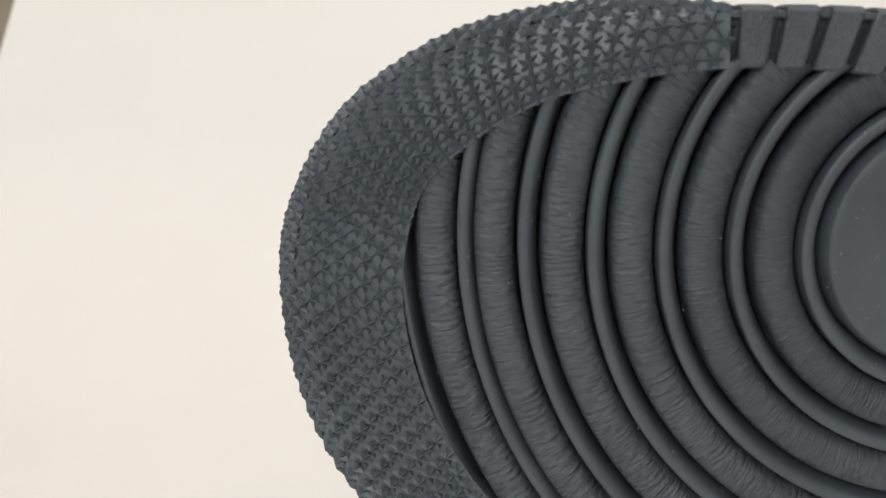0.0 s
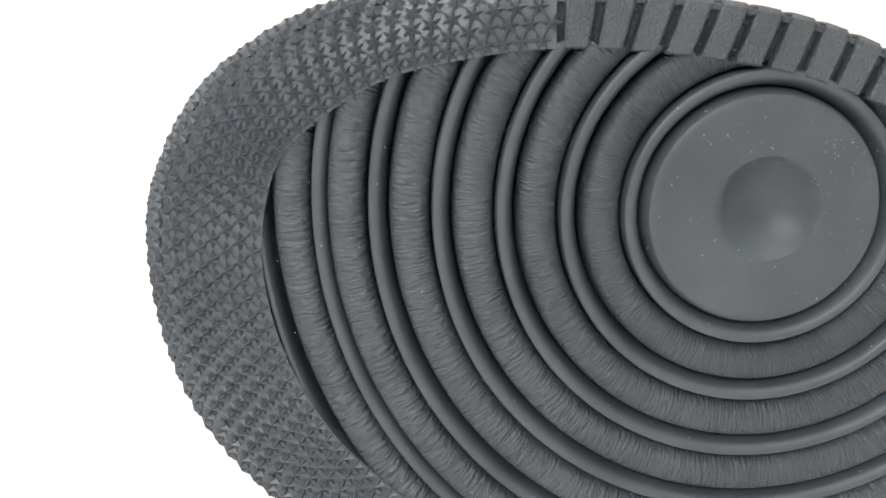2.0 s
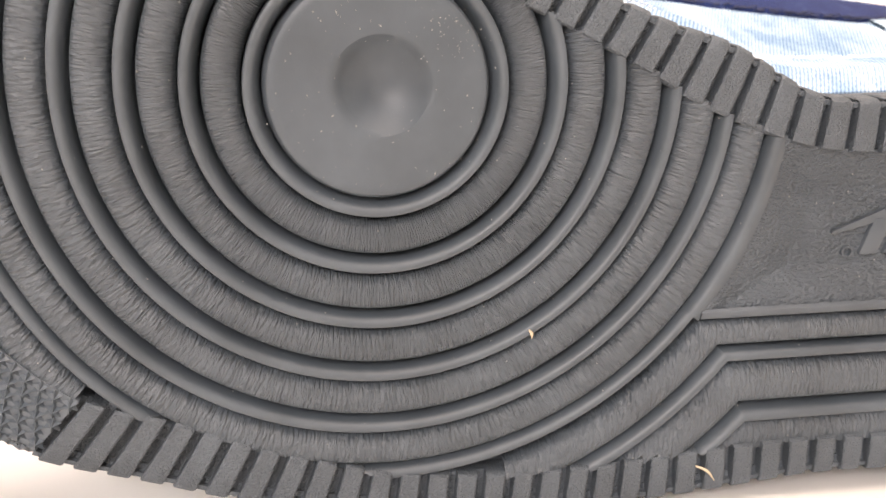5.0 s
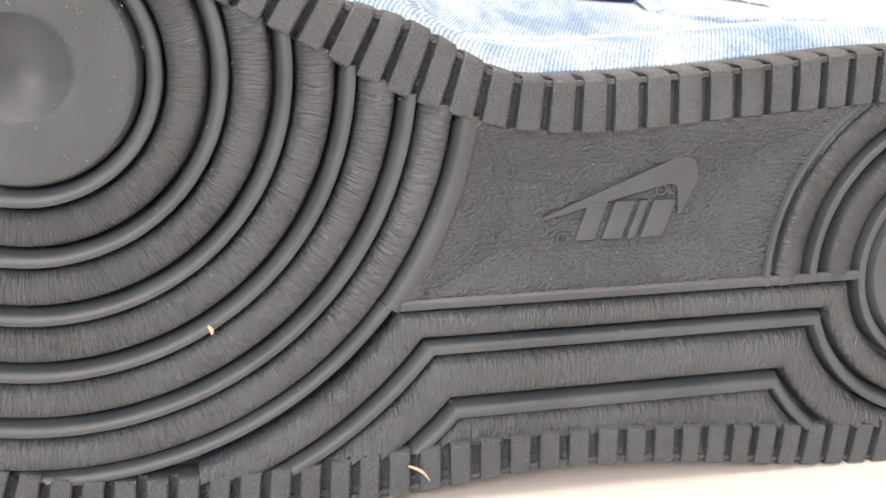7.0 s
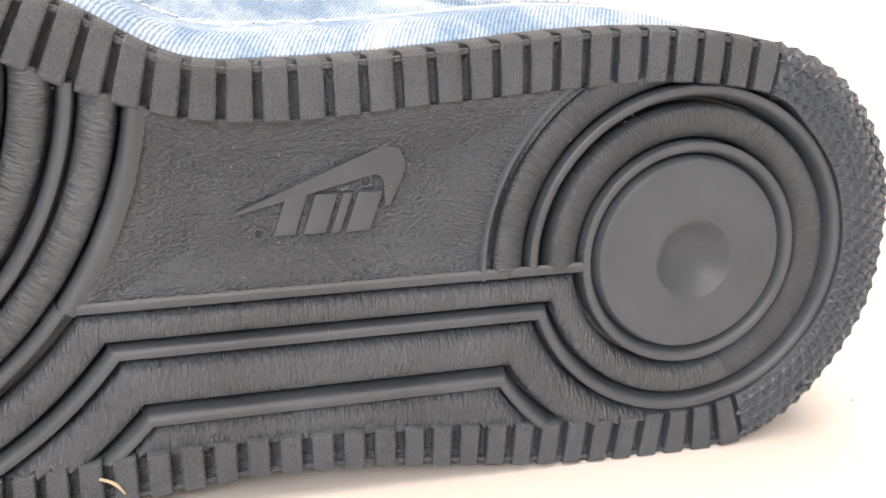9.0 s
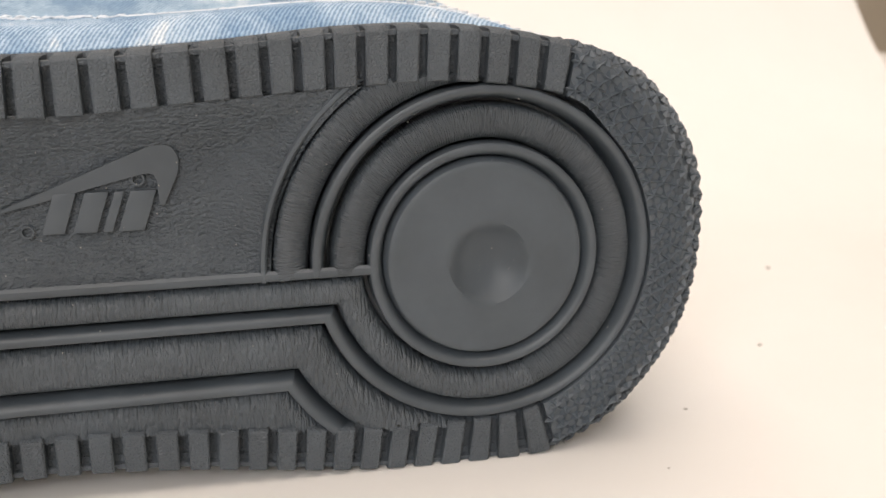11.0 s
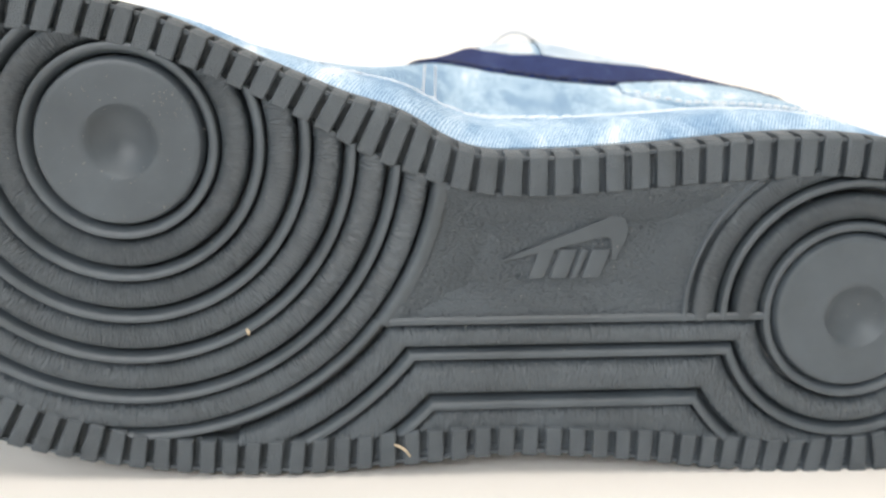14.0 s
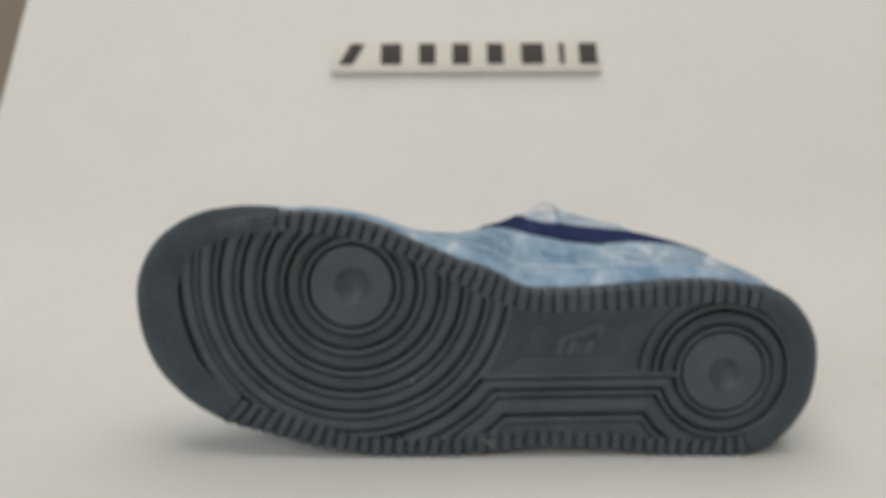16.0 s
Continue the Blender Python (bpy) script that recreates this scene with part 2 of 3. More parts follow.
def sweep_board():
    lengths = [-0.62, -0.3] + [k * 0.01 for k in range(0, 18)] + [BOARD_BEND * BOARD_ANGLE, 0.3, 0.5]
    xs = np.linspace(-0.285, 0.417, 9)
    front = [[(x, *board_point(s)) for x in xs] for s in lengths]
    back = [[(x, p[0] + 0.0012, p[1] - 0.0014) for x, p in zip(xs, [board_point(s)] * len(xs))] for s in lengths]
    p = np.array(front + back[::-1])
    n, m = p.shape[:2]
    faces = grid_faces(n, m)
    for j in range(m - 1):
        faces.append(((n - 1) * m + j, (n - 1) * m + j + 1, j + 1, j))
    for i in range(len(lengths) - 1):
        a, b = i, 2 * len(lengths) - 1 - i
        faces.append((a * m, (a + 1) * m, (b - 1) * m, b * m))
        faces.append((a * m + m - 1, b * m + m - 1, (b - 1) * m + m - 1, (a + 1) * m + m - 1))
    ob = new("backdrop_board", finish("backdrop_board", p.reshape(-1, 3), faces, white_paper, 30))
    bm = bmesh.new()
    bm.from_mesh(ob.data)
    bmesh.ops.recalc_face_normals(bm, faces=bm.faces)
    bm.to_mesh(ob.data)
    bm.free()
    ob.location.z = 0.0
    tagged(ob, "white paper board curving up behind the shoe", "backdrop", kind="structure")


sweep_board()


def name_sign():
    """A cream plate with eight dark plain bars on the sloping board."""
    s = 0.2905
    y, z = board_point(s)
    sign = new("name_sign")
    sign.matrix_world = Matrix.Translation((0.062, y, z)) @ pose(0, 0, 0, 50, 0, 0) @ pose(0, 0, 0.0002, 0, 0, 0.3)
    tagged(sign, "cream plate with dark raised bars on the white board", "sign")
    bm = bmesh.new()
    box(bm, (0.205, 0.030, 0.006), pose(0, 0.015, 0.003), 0.0008)
    child("plate", from_bm("plate", bm, cream_plate), sign)
    x = -0.098
    for width, lean in ((0.022, 0.45), (0.021, 0), (0.017, 0), (0.018, 0), (0.017, 0), (0.023, 0), (0.005, 0), (0.018, 0)):
        bm = bmesh.new()
        box(bm, (width * (0.45 if lean else 0.74), 0.019, 0.0016), Matrix.Shear("XZ", 4, (0, 0)), 0.0003)
        for v in bm.verts:
            v.co.x += lean * v.co.y
        ob = child("bar", from_bm("bar", bm, sign_black), sign, "dark plain raised bar")
        ob.location = (x + width / 2, 0.0155, 0.0068)
        x += width + 0.0085


name_sign()


# ---- the shoe: x along the sole, y into the shoe, z across the sole ----
SHOE_H = 0.0785
shoe = new("sneaker")
shoe.matrix_world = pose(0, 0, SHOE_H)
tagged(shoe, "light blue denim sneaker lying on its side, dark grey rubber sole", "shoe")

# control points of the sole's outer edge and of the inner edge of its rim, pair by pair
EDGE = [(-32, 32.5), (-12, 31.6), (8, 27.5), (30, 18), (47.5, 10.6), (60, 6.5), (75.5, -1.6), (92, -2.5), (115.5, -1.1), (139, 1.2), (159.5, 1.3), (178.5, -2),
        (193.4, -8.0), (203.6, -21.2), (206.3, -37), (203.5, -55.1), (193.0, -70.5), (177.6, -78.0),
        (160, -79.2), (138, -78.3), (108, -75), (85, -74), (62, -76), (34, -78), (6, -76.8), (-20.4, -72.4), (-40.9, -66.2), (-58.9, -61.2),
        (-76.5, -53.0), (-89.4, -40.4), (-96.2, -25.5), (-98.1, -8.5), (-95.0, 4.5), (-85.5, 18.6), (-68.4, 29.3), (-48.5, 33.2)]
RIM = [(-32, 24.2), (-15, 23.2), (5, 19.6), (26.4, 11.2), (43, 2.7), (55.5, -4.2), (74, -10.8), (92, -12.2), (116, -10.3), (139, -8.6), (159, -8.0), (176.8, -10.8),
       (184.4, -17.0), (190.9, -26.2), (193.7, -38.8), (191.2, -51.2), (184.5, -60.8), (174.2, -68),
       (161, -70), (139, -69.6), (108, -67), (85, -66.2), (62, -67), (35, -69), (7, -68.2), (-16, -62.5), (-34, -55.5), (-49.5, -50.5),
       (-60.3, -42.2), (-67.0, -35), (-73.6, -22.8), (-76.4, -8.3), (-74.1, 5.2), (-68.5, 12.5), (-57, 19.8), (-44.1, 23)]
STEPS = 24


def sprung(points):
    """The points with the toe curled back from the plane of the ball."""
    p = np.array(points, float)
    p[..., 1] += 3.95 * np.maximum(0.0, -0.040 - p[..., 0]) ** 2
    return p


def spline(points, u):
    """A closed Catmull-Rom curve through the points, at u control points from the first."""
    n = len(points)
    i = int(math.floor(u)) % n
    t = u - math.floor(u)
    p0, p1, p2, p3 = (np.array(points[(i + k) % n]) / 1000 for k in (-1, 0, 1, 2))
    return 0.5 * ((2 * p1) + (p2 - p0) * t + (2 * p0 - 5 * p1 + 4 * p2 - p3) * t * t + (3 * p1 - p0 - 3 * p2 + p3) * t ** 3)


COUNT = len(EDGE)
rim_line = np.array([spline(RIM, k / STEPS) for k in range(COUNT * STEPS)])
edge_line = np.array([spline(EDGE, k / STEPS) for k in range(COUNT * STEPS)])
U_TOE_TOP, U_HEEL_TOP, U_HEEL_LOW, U_TOE_LOW = 0.0, 11.0, 17.0, 27.0


def inside(x, z, poly=rim_line):
    a, b = poly, np.roll(poly, -1, axis=0)
    cross = (a[:, 1] > z) != (b[:, 1] > z)
    at = a[:, 0] + (z - a[:, 1]) / np.where(cross, b[:, 1] - a[:, 1], 1) * (b[:, 0] - a[:, 0])
    return bool((cross & (x < at)).sum() % 2)


sink_line = rim_line + 0.0013 * (lambda d: d / np.linalg.norm(d, axis=1)[:, None])(edge_line - rim_line)


# -- the rings under the ball and the heel --
BALL, HEEL = (0.0, 0.0), (0.1628, -0.0391)
PITCH, FIRST, DISC = 0.00972, 0.0203, 0.0174
# profiles from the inner side outwards: ribs slope in gently and drop sharply, pads rise from a low wrinkled edge
RIB = [(-2.05, 5.8), (-1.8, 3.6), (-1.45, 2.2), (-1.1, 1.15), (-0.75, 0.45), (-0.4, 0.12), (0.0, 0.0), (0.42, 0.02), (0.74, 0.22), (0.9, 0.9), (1.0, 5.8)]
BORDER = RIB[:7] + [(0.45, 0.0), (0.8, 0.1), (1.2, 0.3), (2.0, 0.75)]
PAD = [(-3.28, 5.8), (-3.18, 3.6), (-2.95, 2.2), (-2.45, 1.2), (-1.5, 0.48), (-0.3, 0.08), (1.0, -0.03), (2.0, 0.12), (2.55, 0.55), (2.85, 1.4), (3.05, 3.2), (3.15, 5.8)]
PAD_MID = 0.00438
FLOOR_Y, HIDDEN_Y = 0.0056, 0.0066


DRIFT = 0.011  # the outer rings of the ball lie a little off its centre


def sunk(x, z, y):
    """Pieces that run on under the rim drop out of sight there."""
    return y if inside(x, z, sink_line) else HIDDEN_Y


def shaped(profile, scale):
    return [(d * scale, y) for d, y in profile]


def arc_strip(name, centre, mid, profile, spans, material, label=""):
    """A ring or a piece of one with the given profile."""
    for start, stop in spans:
        n = max(12, int(abs(stop - start) * mid / 0.0006))
        angles = [start + (stop - start) * k / n for k in range(n + 1)]
        rows = []
        for d, y in profile:
            r = mid + d / 1000
            line = []
            for a in angles:
                drift = max(0.0, r - 0.0215) * DRIFT if centre is BALL else 0.0
                x, z = centre[0] + drift + r * math.cos(a), centre[1] + drift + r * math.sin(a)
                line.append((x, sunk(x, z, y / 1000), z))
            rows.append(line)
        grid(name, rows, material, shoe, label, hidden=HIDDEN_Y)


TURN = 2 * math.pi
arc_strip("ring_rib", BALL, FIRST, RIB, [(0, TURN)], smooth_rubber, "smooth raised ring round the ball disc")
for k in range(1, 5):
    arc_strip("ring_rib", BALL, FIRST + PITCH * k, RIB, [(0, TURN)], smooth_rubber)
arc_strip("ring_rib", BALL, FIRST + PITCH * 5 - 0.0003, BORDER, [(radians(-37), radians(10))], smooth_rubber, "smooth rib that borders the arch")
arc_strip("ring_rib", BALL, FIRST + PITCH * 5 - 0.0006, RIB, [(radians(-100), radians(-37))], smooth_rubber)
arc_strip("ring_rib", BALL, FIRST + PITCH * 5 - 0.0010, RIB, [(radians(150), radians(262))], smooth_rubber)
for k in range(0, 5):
    arc_strip("ring_pad", BALL, FIRST + PITCH * k + PAD_MID, PAD if k < 4 else shaped(PAD, 0.96), [(0, TURN)], toe_pad_rubber)
# the toe's last pad and rib, cut off by the rim
arc_strip("ring_pad", BALL, FIRST + PITCH * 5 + PAD_MID - 0.0012, shaped(PAD, 0.96), [(radians(150), radians(225))], toe_pad_rubber)
arc_strip("ring_rib", BALL, FIRST + PITCH * 5.85, shaped(RIB, 0.7), [(radians(178), radians(222))], smooth_rubber)


def disc(name, centre, r, dent_at, dent_r, dent_depth, material):
    rows = []
    for rr, y in ((1.06, 5.8), (1.03, 1.2), (1.0, 0.25), (0.97, 0.0)):
        rows.append((r * rr, y / 1000))
    rings = [[(centre[0] + q * math.cos(a), y, centre[1] + q * math.sin(a)) for a in np.linspace(0, TURN, 121)] for q, y in rows]
    for s in np.linspace(0, 1, 22)[1:]:
        line = []
        for a in np.linspace(0, TURN, 121):
            x = (centre[0] + r * 0.97 * math.cos(a)) * (1 - s) + dent_at[0] * s
            z = (centre[1] + r * 0.97 * math.sin(a)) * (1 - s) + dent_at[1] * s
            d = math.hypot(x - dent_at[0], z - dent_at[1]) / dent_r
            line.append((x, dent_depth * (1 - d * d) * (1 if d < 0.85 else max(0, (1 - d) / 0.15)) if d < 1 else 0.0, z))
        rings.append(line)
    return grid(name, rings, material, shoe, "flat round disc with a shallow dent")


disc("ball_disc", BALL, DISC, (0.0008, 0.0004), 0.0083, 0.0042, disc_rubber)
disc("heel_disc", HEEL, DISC, (HEEL[0] + 0.0008, HEEL[1] - 0.001), 0.0076, 0.0035, disc_rubber)
arc_strip("ring_rib", HEEL, 0.0198, RIB, [(0, TURN)], smooth_rubber, "smooth raised ring round the heel disc")

# -- lines that leave the ball, run straight under the arch and bend round the heel --
LINE_P = [-0.35, 0.0, 1.0, 2.0, 2.7]
LINE_BALL = [0.0668, 0.0706, 0.0793, 0.0908, 0.0990]
LINE_Z = [-0.0388, -0.0416, -0.0488, -0.0612, -0.0700]
LINE_HEEL = [0.0180, 0.0212, 0.0293, 0.0410, 0.0500]


def line_path(p):
    """The run of the line p: round the ball, along the arch and round the heel."""
    rb, z, rh = (float(np.interp(p, LINE_P, v)) for v in (LINE_BALL, LINE_Z, LINE_HEEL))
    a1 = math.asin(z / rb)
    a0 = a1 - 0.62
    pts = [(rb * math.cos(a), rb * math.sin(a)) for a in np.linspace(a0, a1, 100)]
    dz = max(-0.999, min(0.999, (z + 0.0008 - HEEL[1]) / rh))
    h0 = math.pi - math.asin(dz)
    x1, x2 = rb * math.cos(a1), HEEL[0] + rh * math.cos(h0)
    pts += [(x1 + (x2 - x1) * k / 60, z + 0.0008 * k / 60) for k in range(1, 60)]
    pts += [(HEEL[0] + rh * math.cos(h), HEEL[1] + rh * math.sin(h)) for h in np.linspace(h0, radians(291), 110)]
    return pts


def line_strip(name, profile, material, label=""):
    grid(name, [[(x, sunk(x, z, y / 1000), z) for x, z in line_path(p)] for p, y in profile], material, shoe, label, hidden=HIDDEN_Y)


def rib_profile(p, half):
    return [(p + d / 1.05 * half, y) for d, y in RIB]


def pad_profile(a, b):
    m, h = (a + b) / 2, (b - a) / 2
    return [(m + d / 3.28 * h, y) for d, y in PAD]


line_strip("line_pad", pad_profile(0.04, 0.775), straight_pad_rubber)
line_strip("line_rib", rib_profile(1.0, 0.115), smooth_rubber)
line_strip("line_pad", pad_profile(1.13, 1.815), straight_pad_rubber)
line_strip("line_rib", rib_profile(2.0, 0.09), smooth_rubber)
line_strip("line_pad", [(2.09, 5.8), (2.11, 2.2), (2.16, 1.5), (2.24, 1.0), (2.32, 0.8), (2.38, 0.8), (2.44, 0.8), (2.48, 0.8), (2.52, 0.8), (2.56, 0.8), (2.6, 0.8), (2.7, 0.8)], straight_pad_rubber)

# the heel's upper arcs
A_LINE = math.pi + 0.05
arc_strip("ring_pad", HEEL, 0.0242, shaped(PAD, 0.985), [(A_LINE, radians(-69))], heel_pad_rubber)
arc_strip("ring_rib", HEEL, 0.0297, shaped(RIB, 0.97), [(A_LINE, radians(-69))], smooth_rubber)
arc_strip("ring_pad", HEEL, 0.0342, shaped(PAD, 1.0), [(A_LINE, radians(60))], heel_pad_rubber)


# -- the arch: a sunken panel with sloping sides --
def arch_y(x, z):
    s = min((x - 0.0585 - max(0, (z + 0.0416)) * 0.32) / 0.014, (0.1275 + (z + 0.039) * 0.25 - x) / 0.013, (z + 0.0416) / 0.0085, (-0.0105 - z) / 0.0085)
    s = max(0.0, min(1.0, s))
    return 0.0005 + 0.0048 * s


def arch_panel():
    rows = []
    for x in np.linspace(0.056, 0.143, 110):
        line = []
        top = float(np.interp(x, [0.05, 0.062, 0.075, 0.092, 0.116, 0.139, 0.15], [-0.0015, -0.0066, -0.0108, -0.0120, -0.0102, -0.0085, -0.0082]))
        for t in np.linspace(0, 1, 50):
            z = -0.0408 + (top + 0.0408) * t
            rb, rh = math.hypot(x, z), math.hypot(x - HEEL[0], z - HEEL[1])
            y = arch_y(x, z)
            if t == 0:
                y = 0.0058
            xx = x
            if rb < 0.0702:
                xx = math.sqrt(max(0.0702 ** 2 - z * z, 0))
            if rh < 0.0374:
                xx = HEEL[0] - math.sqrt(max(0.0374 ** 2 - (z - HEEL[1]) ** 2, 0))
            line.append((xx, y, z))
        rows.append(line)
    return grid("arch_panel", rows, leathery_rubber, shoe, "sunken leather-grained panel under the arch", smooth=14)


arch = arch_panel()


def arch_edge():
    """The low wall along the straight line and the two arcs that border the arch."""
    z = -0.0411
    rows = []
    for dz, y in ((-0.0006, 5.8), (-0.0005, 0.5), (0, 0.15), (0.0008, 0.15), (0.0013, 0.6)):
        rows.append([(x, y / 1000, z + dz + 0.0008 * k / 40) for k, x in enumerate(np.linspace(0.0572, 0.1436, 41))])
    grid("arch_edge", rows, smooth_rubber, shoe)
    arc_strip("arch_edge", HEEL, 0.0385, [(-0.5, 5.8), (-0.4, 0.6), (0, 0.1), (0.6, 0.2), (0.9, 0.8)], [(A_LINE, radians(70))], smooth_rubber)


arch_edge()


def emblem():
    """A raised curved wedge with four slanting bars and two small rings."""
    base_y = 0.0050
    at = [0, 0.3, 0.5, 0.62, 0.70, 0.77, 0.84, 0.9, 1.0]
    top, low = [], []
    for t in np.linspace(0, 1, 48):
        top.append([float(np.interp(t, at, v)) / 1000 for v in ((83, 93, 102, 106.6, 108.8, 110.4, 111.3, 111.2, 108.6), (-27.4, -23.3, -19.6, -17.8, -17.4, -18.0, -19.6, -22.0, -27.6))])
        low.append([float(np.interp(t, at, v)) / 1000 for v in ((83.2, 93, 100, 104.5, 106.3, 107.2, 107.6, 107.7, 107.8), (-27.8, -25.4, -23.6, -22.5, -22.2, -22.5, -23.4, -24.8, -27.6))])
    rows = [[(x, base_y + 0.0008, z) for x, z in top], [(x, base_y - 0.0005, z) for x, z in top], [(x, base_y - 0.0005, z) for x, z in low], [(x, base_y + 0.0008, z) for x, z in low]]
    grid("emblem_wedge", rows, smooth_rubber, arch, "raised smooth curved wedge in the arch panel", smooth=20)
    for k, (x, w) in enumerate(((0.0918, 0.0036), (0.0968, 0.0038), (0.1004, 0.0016), (0.1042, 0.0042))):
        bm = bmesh.new()
        box(bm, (w, 0.0024, 0.0068), pose(0, 0, 0), 0.0002)
        for v in bm.verts:
            v.co.x += 0.35 * v.co.z
        ob = child("emblem_bar", from_bm("emblem_bar", bm, smooth_rubber), arch)
        ob.location = (x, base_y + 0.0006, -0.0284)
    for x, z in ((0.0866, -0.0313), (0.1046, -0.0232)):
        pts = [[(x + r * math.cos(a), y, z + r * math.sin(a)) for a in np.linspace(0, TURN, 25)] for r, y in ((0.0012, base_y + 0.0006), (0.0011, base_y - 0.0003), (0.0008, base_y - 0.0003), (0.0007, base_y + 0.0006))]
        grid("emblem_ring", pts, smooth_rubber, arch)


emblem()


def sole_floor():
    """The sunken floor from which ribs and pads rise."""
    n = len(rim_line)
    verts = [(x, FLOOR_Y, z) for x, z in rim_line] + [(x, FLOOR_Y + 0.004, z) for x, z in rim_line]
    faces = [tuple(range(n))]
    me = finish("sole_floor", sprung(verts), faces, smooth_rubber, 0)
    if me.polygons[0].normal.y > 0:
        me.flip_normals()
    child("sole_floor", me, shoe)


sole_floor()


# -- the rim: stretches cut into blocks and stretches set with studs --
def across(u, s, inset=0.0):
    """A point of the rim: s from the inner edge (0) to the outer (1), then inset metres back from the outer edge."""
    a, b = spline(RIM, u), spline(EDGE, u)
    d = b - a
    return a + d * s - d / np.linalg.norm(d) * inset


WALL = [(0.0009, 0.0075), (0.0003, 0.0079), (0.0004, 0.0105), (0.0012, 0.0128), (0.0030, 0.0135), (0.007, 0.0135)]


def block_rim(u0, u1):
    rows = []
    us = np.linspace(u0, u1, int((u1 - u0) * STEPS) + 1)
    prof = [(0, 0, 0.0058), (0, 0, 0.0023), (0.5, 0, 0.0023), (1, 0.0019, 0.0023), (1, 0.0017, 0.0008), (1, 0.0009, 0.0008), (1, 0.0008, 0.0016), (1, 0.0030, 0.0020), (1, 0.0030, 0.0066)] + [(1, i, y) for i, y in WALL]
    for s, inset, y in prof:
        rows.append([(*across(u, s, inset), y) for u in us])
    pts = [[(x, y, z) for x, z, y in line] for line in rows]
    grid("rim", pts, grained_rubber, shoe, "dark rubber rim cut into blocks")


def stud_profile(u):
    width = float(np.linalg.norm(spline(EDGE, u) - spline(RIM, u)))
    near_end = min(abs(u - e) for e in (U_HEEL_TOP, U_HEEL_LOW, U_TOE_LOW, COUNT))
    k = min(1.0, width / 0.0145) * (0.3 + 0.7 * min(1.0, near_end / 1.2))
    return [(0, 0, 0.0058), (0, 0, -0.0002), (0.3, 0, 0.0001), (1, 0.0062 * k, 0.0008), (1, 0.0036 * k, 0.0022), (1, 0.0018 * k, 0.0044), (1, 0.0008, 0.0072), (1, 0.0003, 0.0105),
            (1, 0.0006, 0.0135), (1, 0.0014, 0.0160), (1, 0.003, 0.0166), (1, 0.007, 0.0166)]


def stud_rim(u0, u1):
    us = np.linspace(u0, u1, int((u1 - u0) * STEPS) + 1)
    cols = [[(lambda q, y: (q[0], y, q[1]))(across(u, s, i), y) for s, i, y in stud_profile(u)] for u in us]
    cap0 = [(x, max(y, 0.0058), z) for x, y, z in cols[0]]
    cap1 = [(x, max(y, 0.0058), z) for x, y, z in cols[-1]]
    grid("rim", [cap0] + cols + [cap1], stud_rubber, shoe, "dark rubber rim set with small pointed studs")


block_rim(U_TOE_TOP, U_HEEL_TOP)
stud_rim(U_HEEL_TOP, U_HEEL_LOW)
block_rim(U_HEEL_LOW, U_TOE_LOW)
stud_rim(U_TOE_LOW, COUNT)


def even_us(u0, u1, pitch, share, count=0):
    """Parameters u0..u1 in steps of an even length along the rim."""
    us = np.linspace(u0, u1, 1200)
    pts = np.array([across(u, share) for u in us])
    run = np.concatenate([[0], np.cumsum(np.linalg.norm(np.diff(pts, axis=0), axis=1))])
    n = count or max(1, round(run[-1] / pitch))
    return np.interp(np.linspace(0, run[-1], n + 1), run, us)


def u_at(x, u0, u1):
    """The parameter between u0 and u1 at which the rim's inner edge is at x."""
    us = np.linspace(u0, u1, 2000)
    return float(us[int(np.argmin([abs(spline(RIM, u)[0] - x) for u in us]))])


def tread_blocks(stops, counts, pitch, gap):
    """Blocks between grooves that lie evenly between the given stops."""
    us = np.concatenate([even_us(a, b, pitch, 0.3, n)[k > 0:] for k, (a, b, n) in enumerate(zip(stops[:-1], stops[1:], counts))])
    prof = [(0, 0.0, 0.0056), (0.0, 0.0, 0.0002), (0.04, 0.0, -0.0003), (0.5, 0.0, -0.0004), (0.9, 0.0, -0.0002), (1, 0.0006, 0.0002), (1, 0.0001, 0.0010), (1, 0.0, 0.0040), (1, 0.0002, 0.0080), (1, 0.002, 0.0082)]
    for a, b in zip(us[:-1], us[1:]):
        du = (b - a) * gap / pitch / 2
        lo, hi = a + du, b - du
        e = (hi - lo) * 0.09
        rows = []
        for u, sink in ((lo, 0.0026), (lo, 0.0003), (lo + e, 0.0), (hi - e, 0.0), (hi, 0.0003), (hi, 0.0026)):
            line = []
            for s, i, y in prof:
                q = across(u, s, i + (sink if s == 1 and y > 0.0005 else 0))
                line.append((q[0], y + (sink if y < 0.0012 else 0), q[1]))
            rows.append(line)
        grid("tread_block", rows, grained_rubber, shoe, smooth=40)


def stud_mesh():
    r, h, arms = 0.00164, 0.00105, 6
    verts = []
    for k in range(2 * arms):
        q = r if k % 2 == 0 else r * 0.50
        verts.append((q * math.cos(k * math.pi / arms), q * math.sin(k * math.pi / arms), 0.00042 if k % 2 == 0 else -0.0001))
    verts.append((0, 0, h))
    return finish("stud", verts, [(k, (k + 1) % (2 * arms), 2 * arms) for k in range(2 * arms)], stud_rubber, 0)


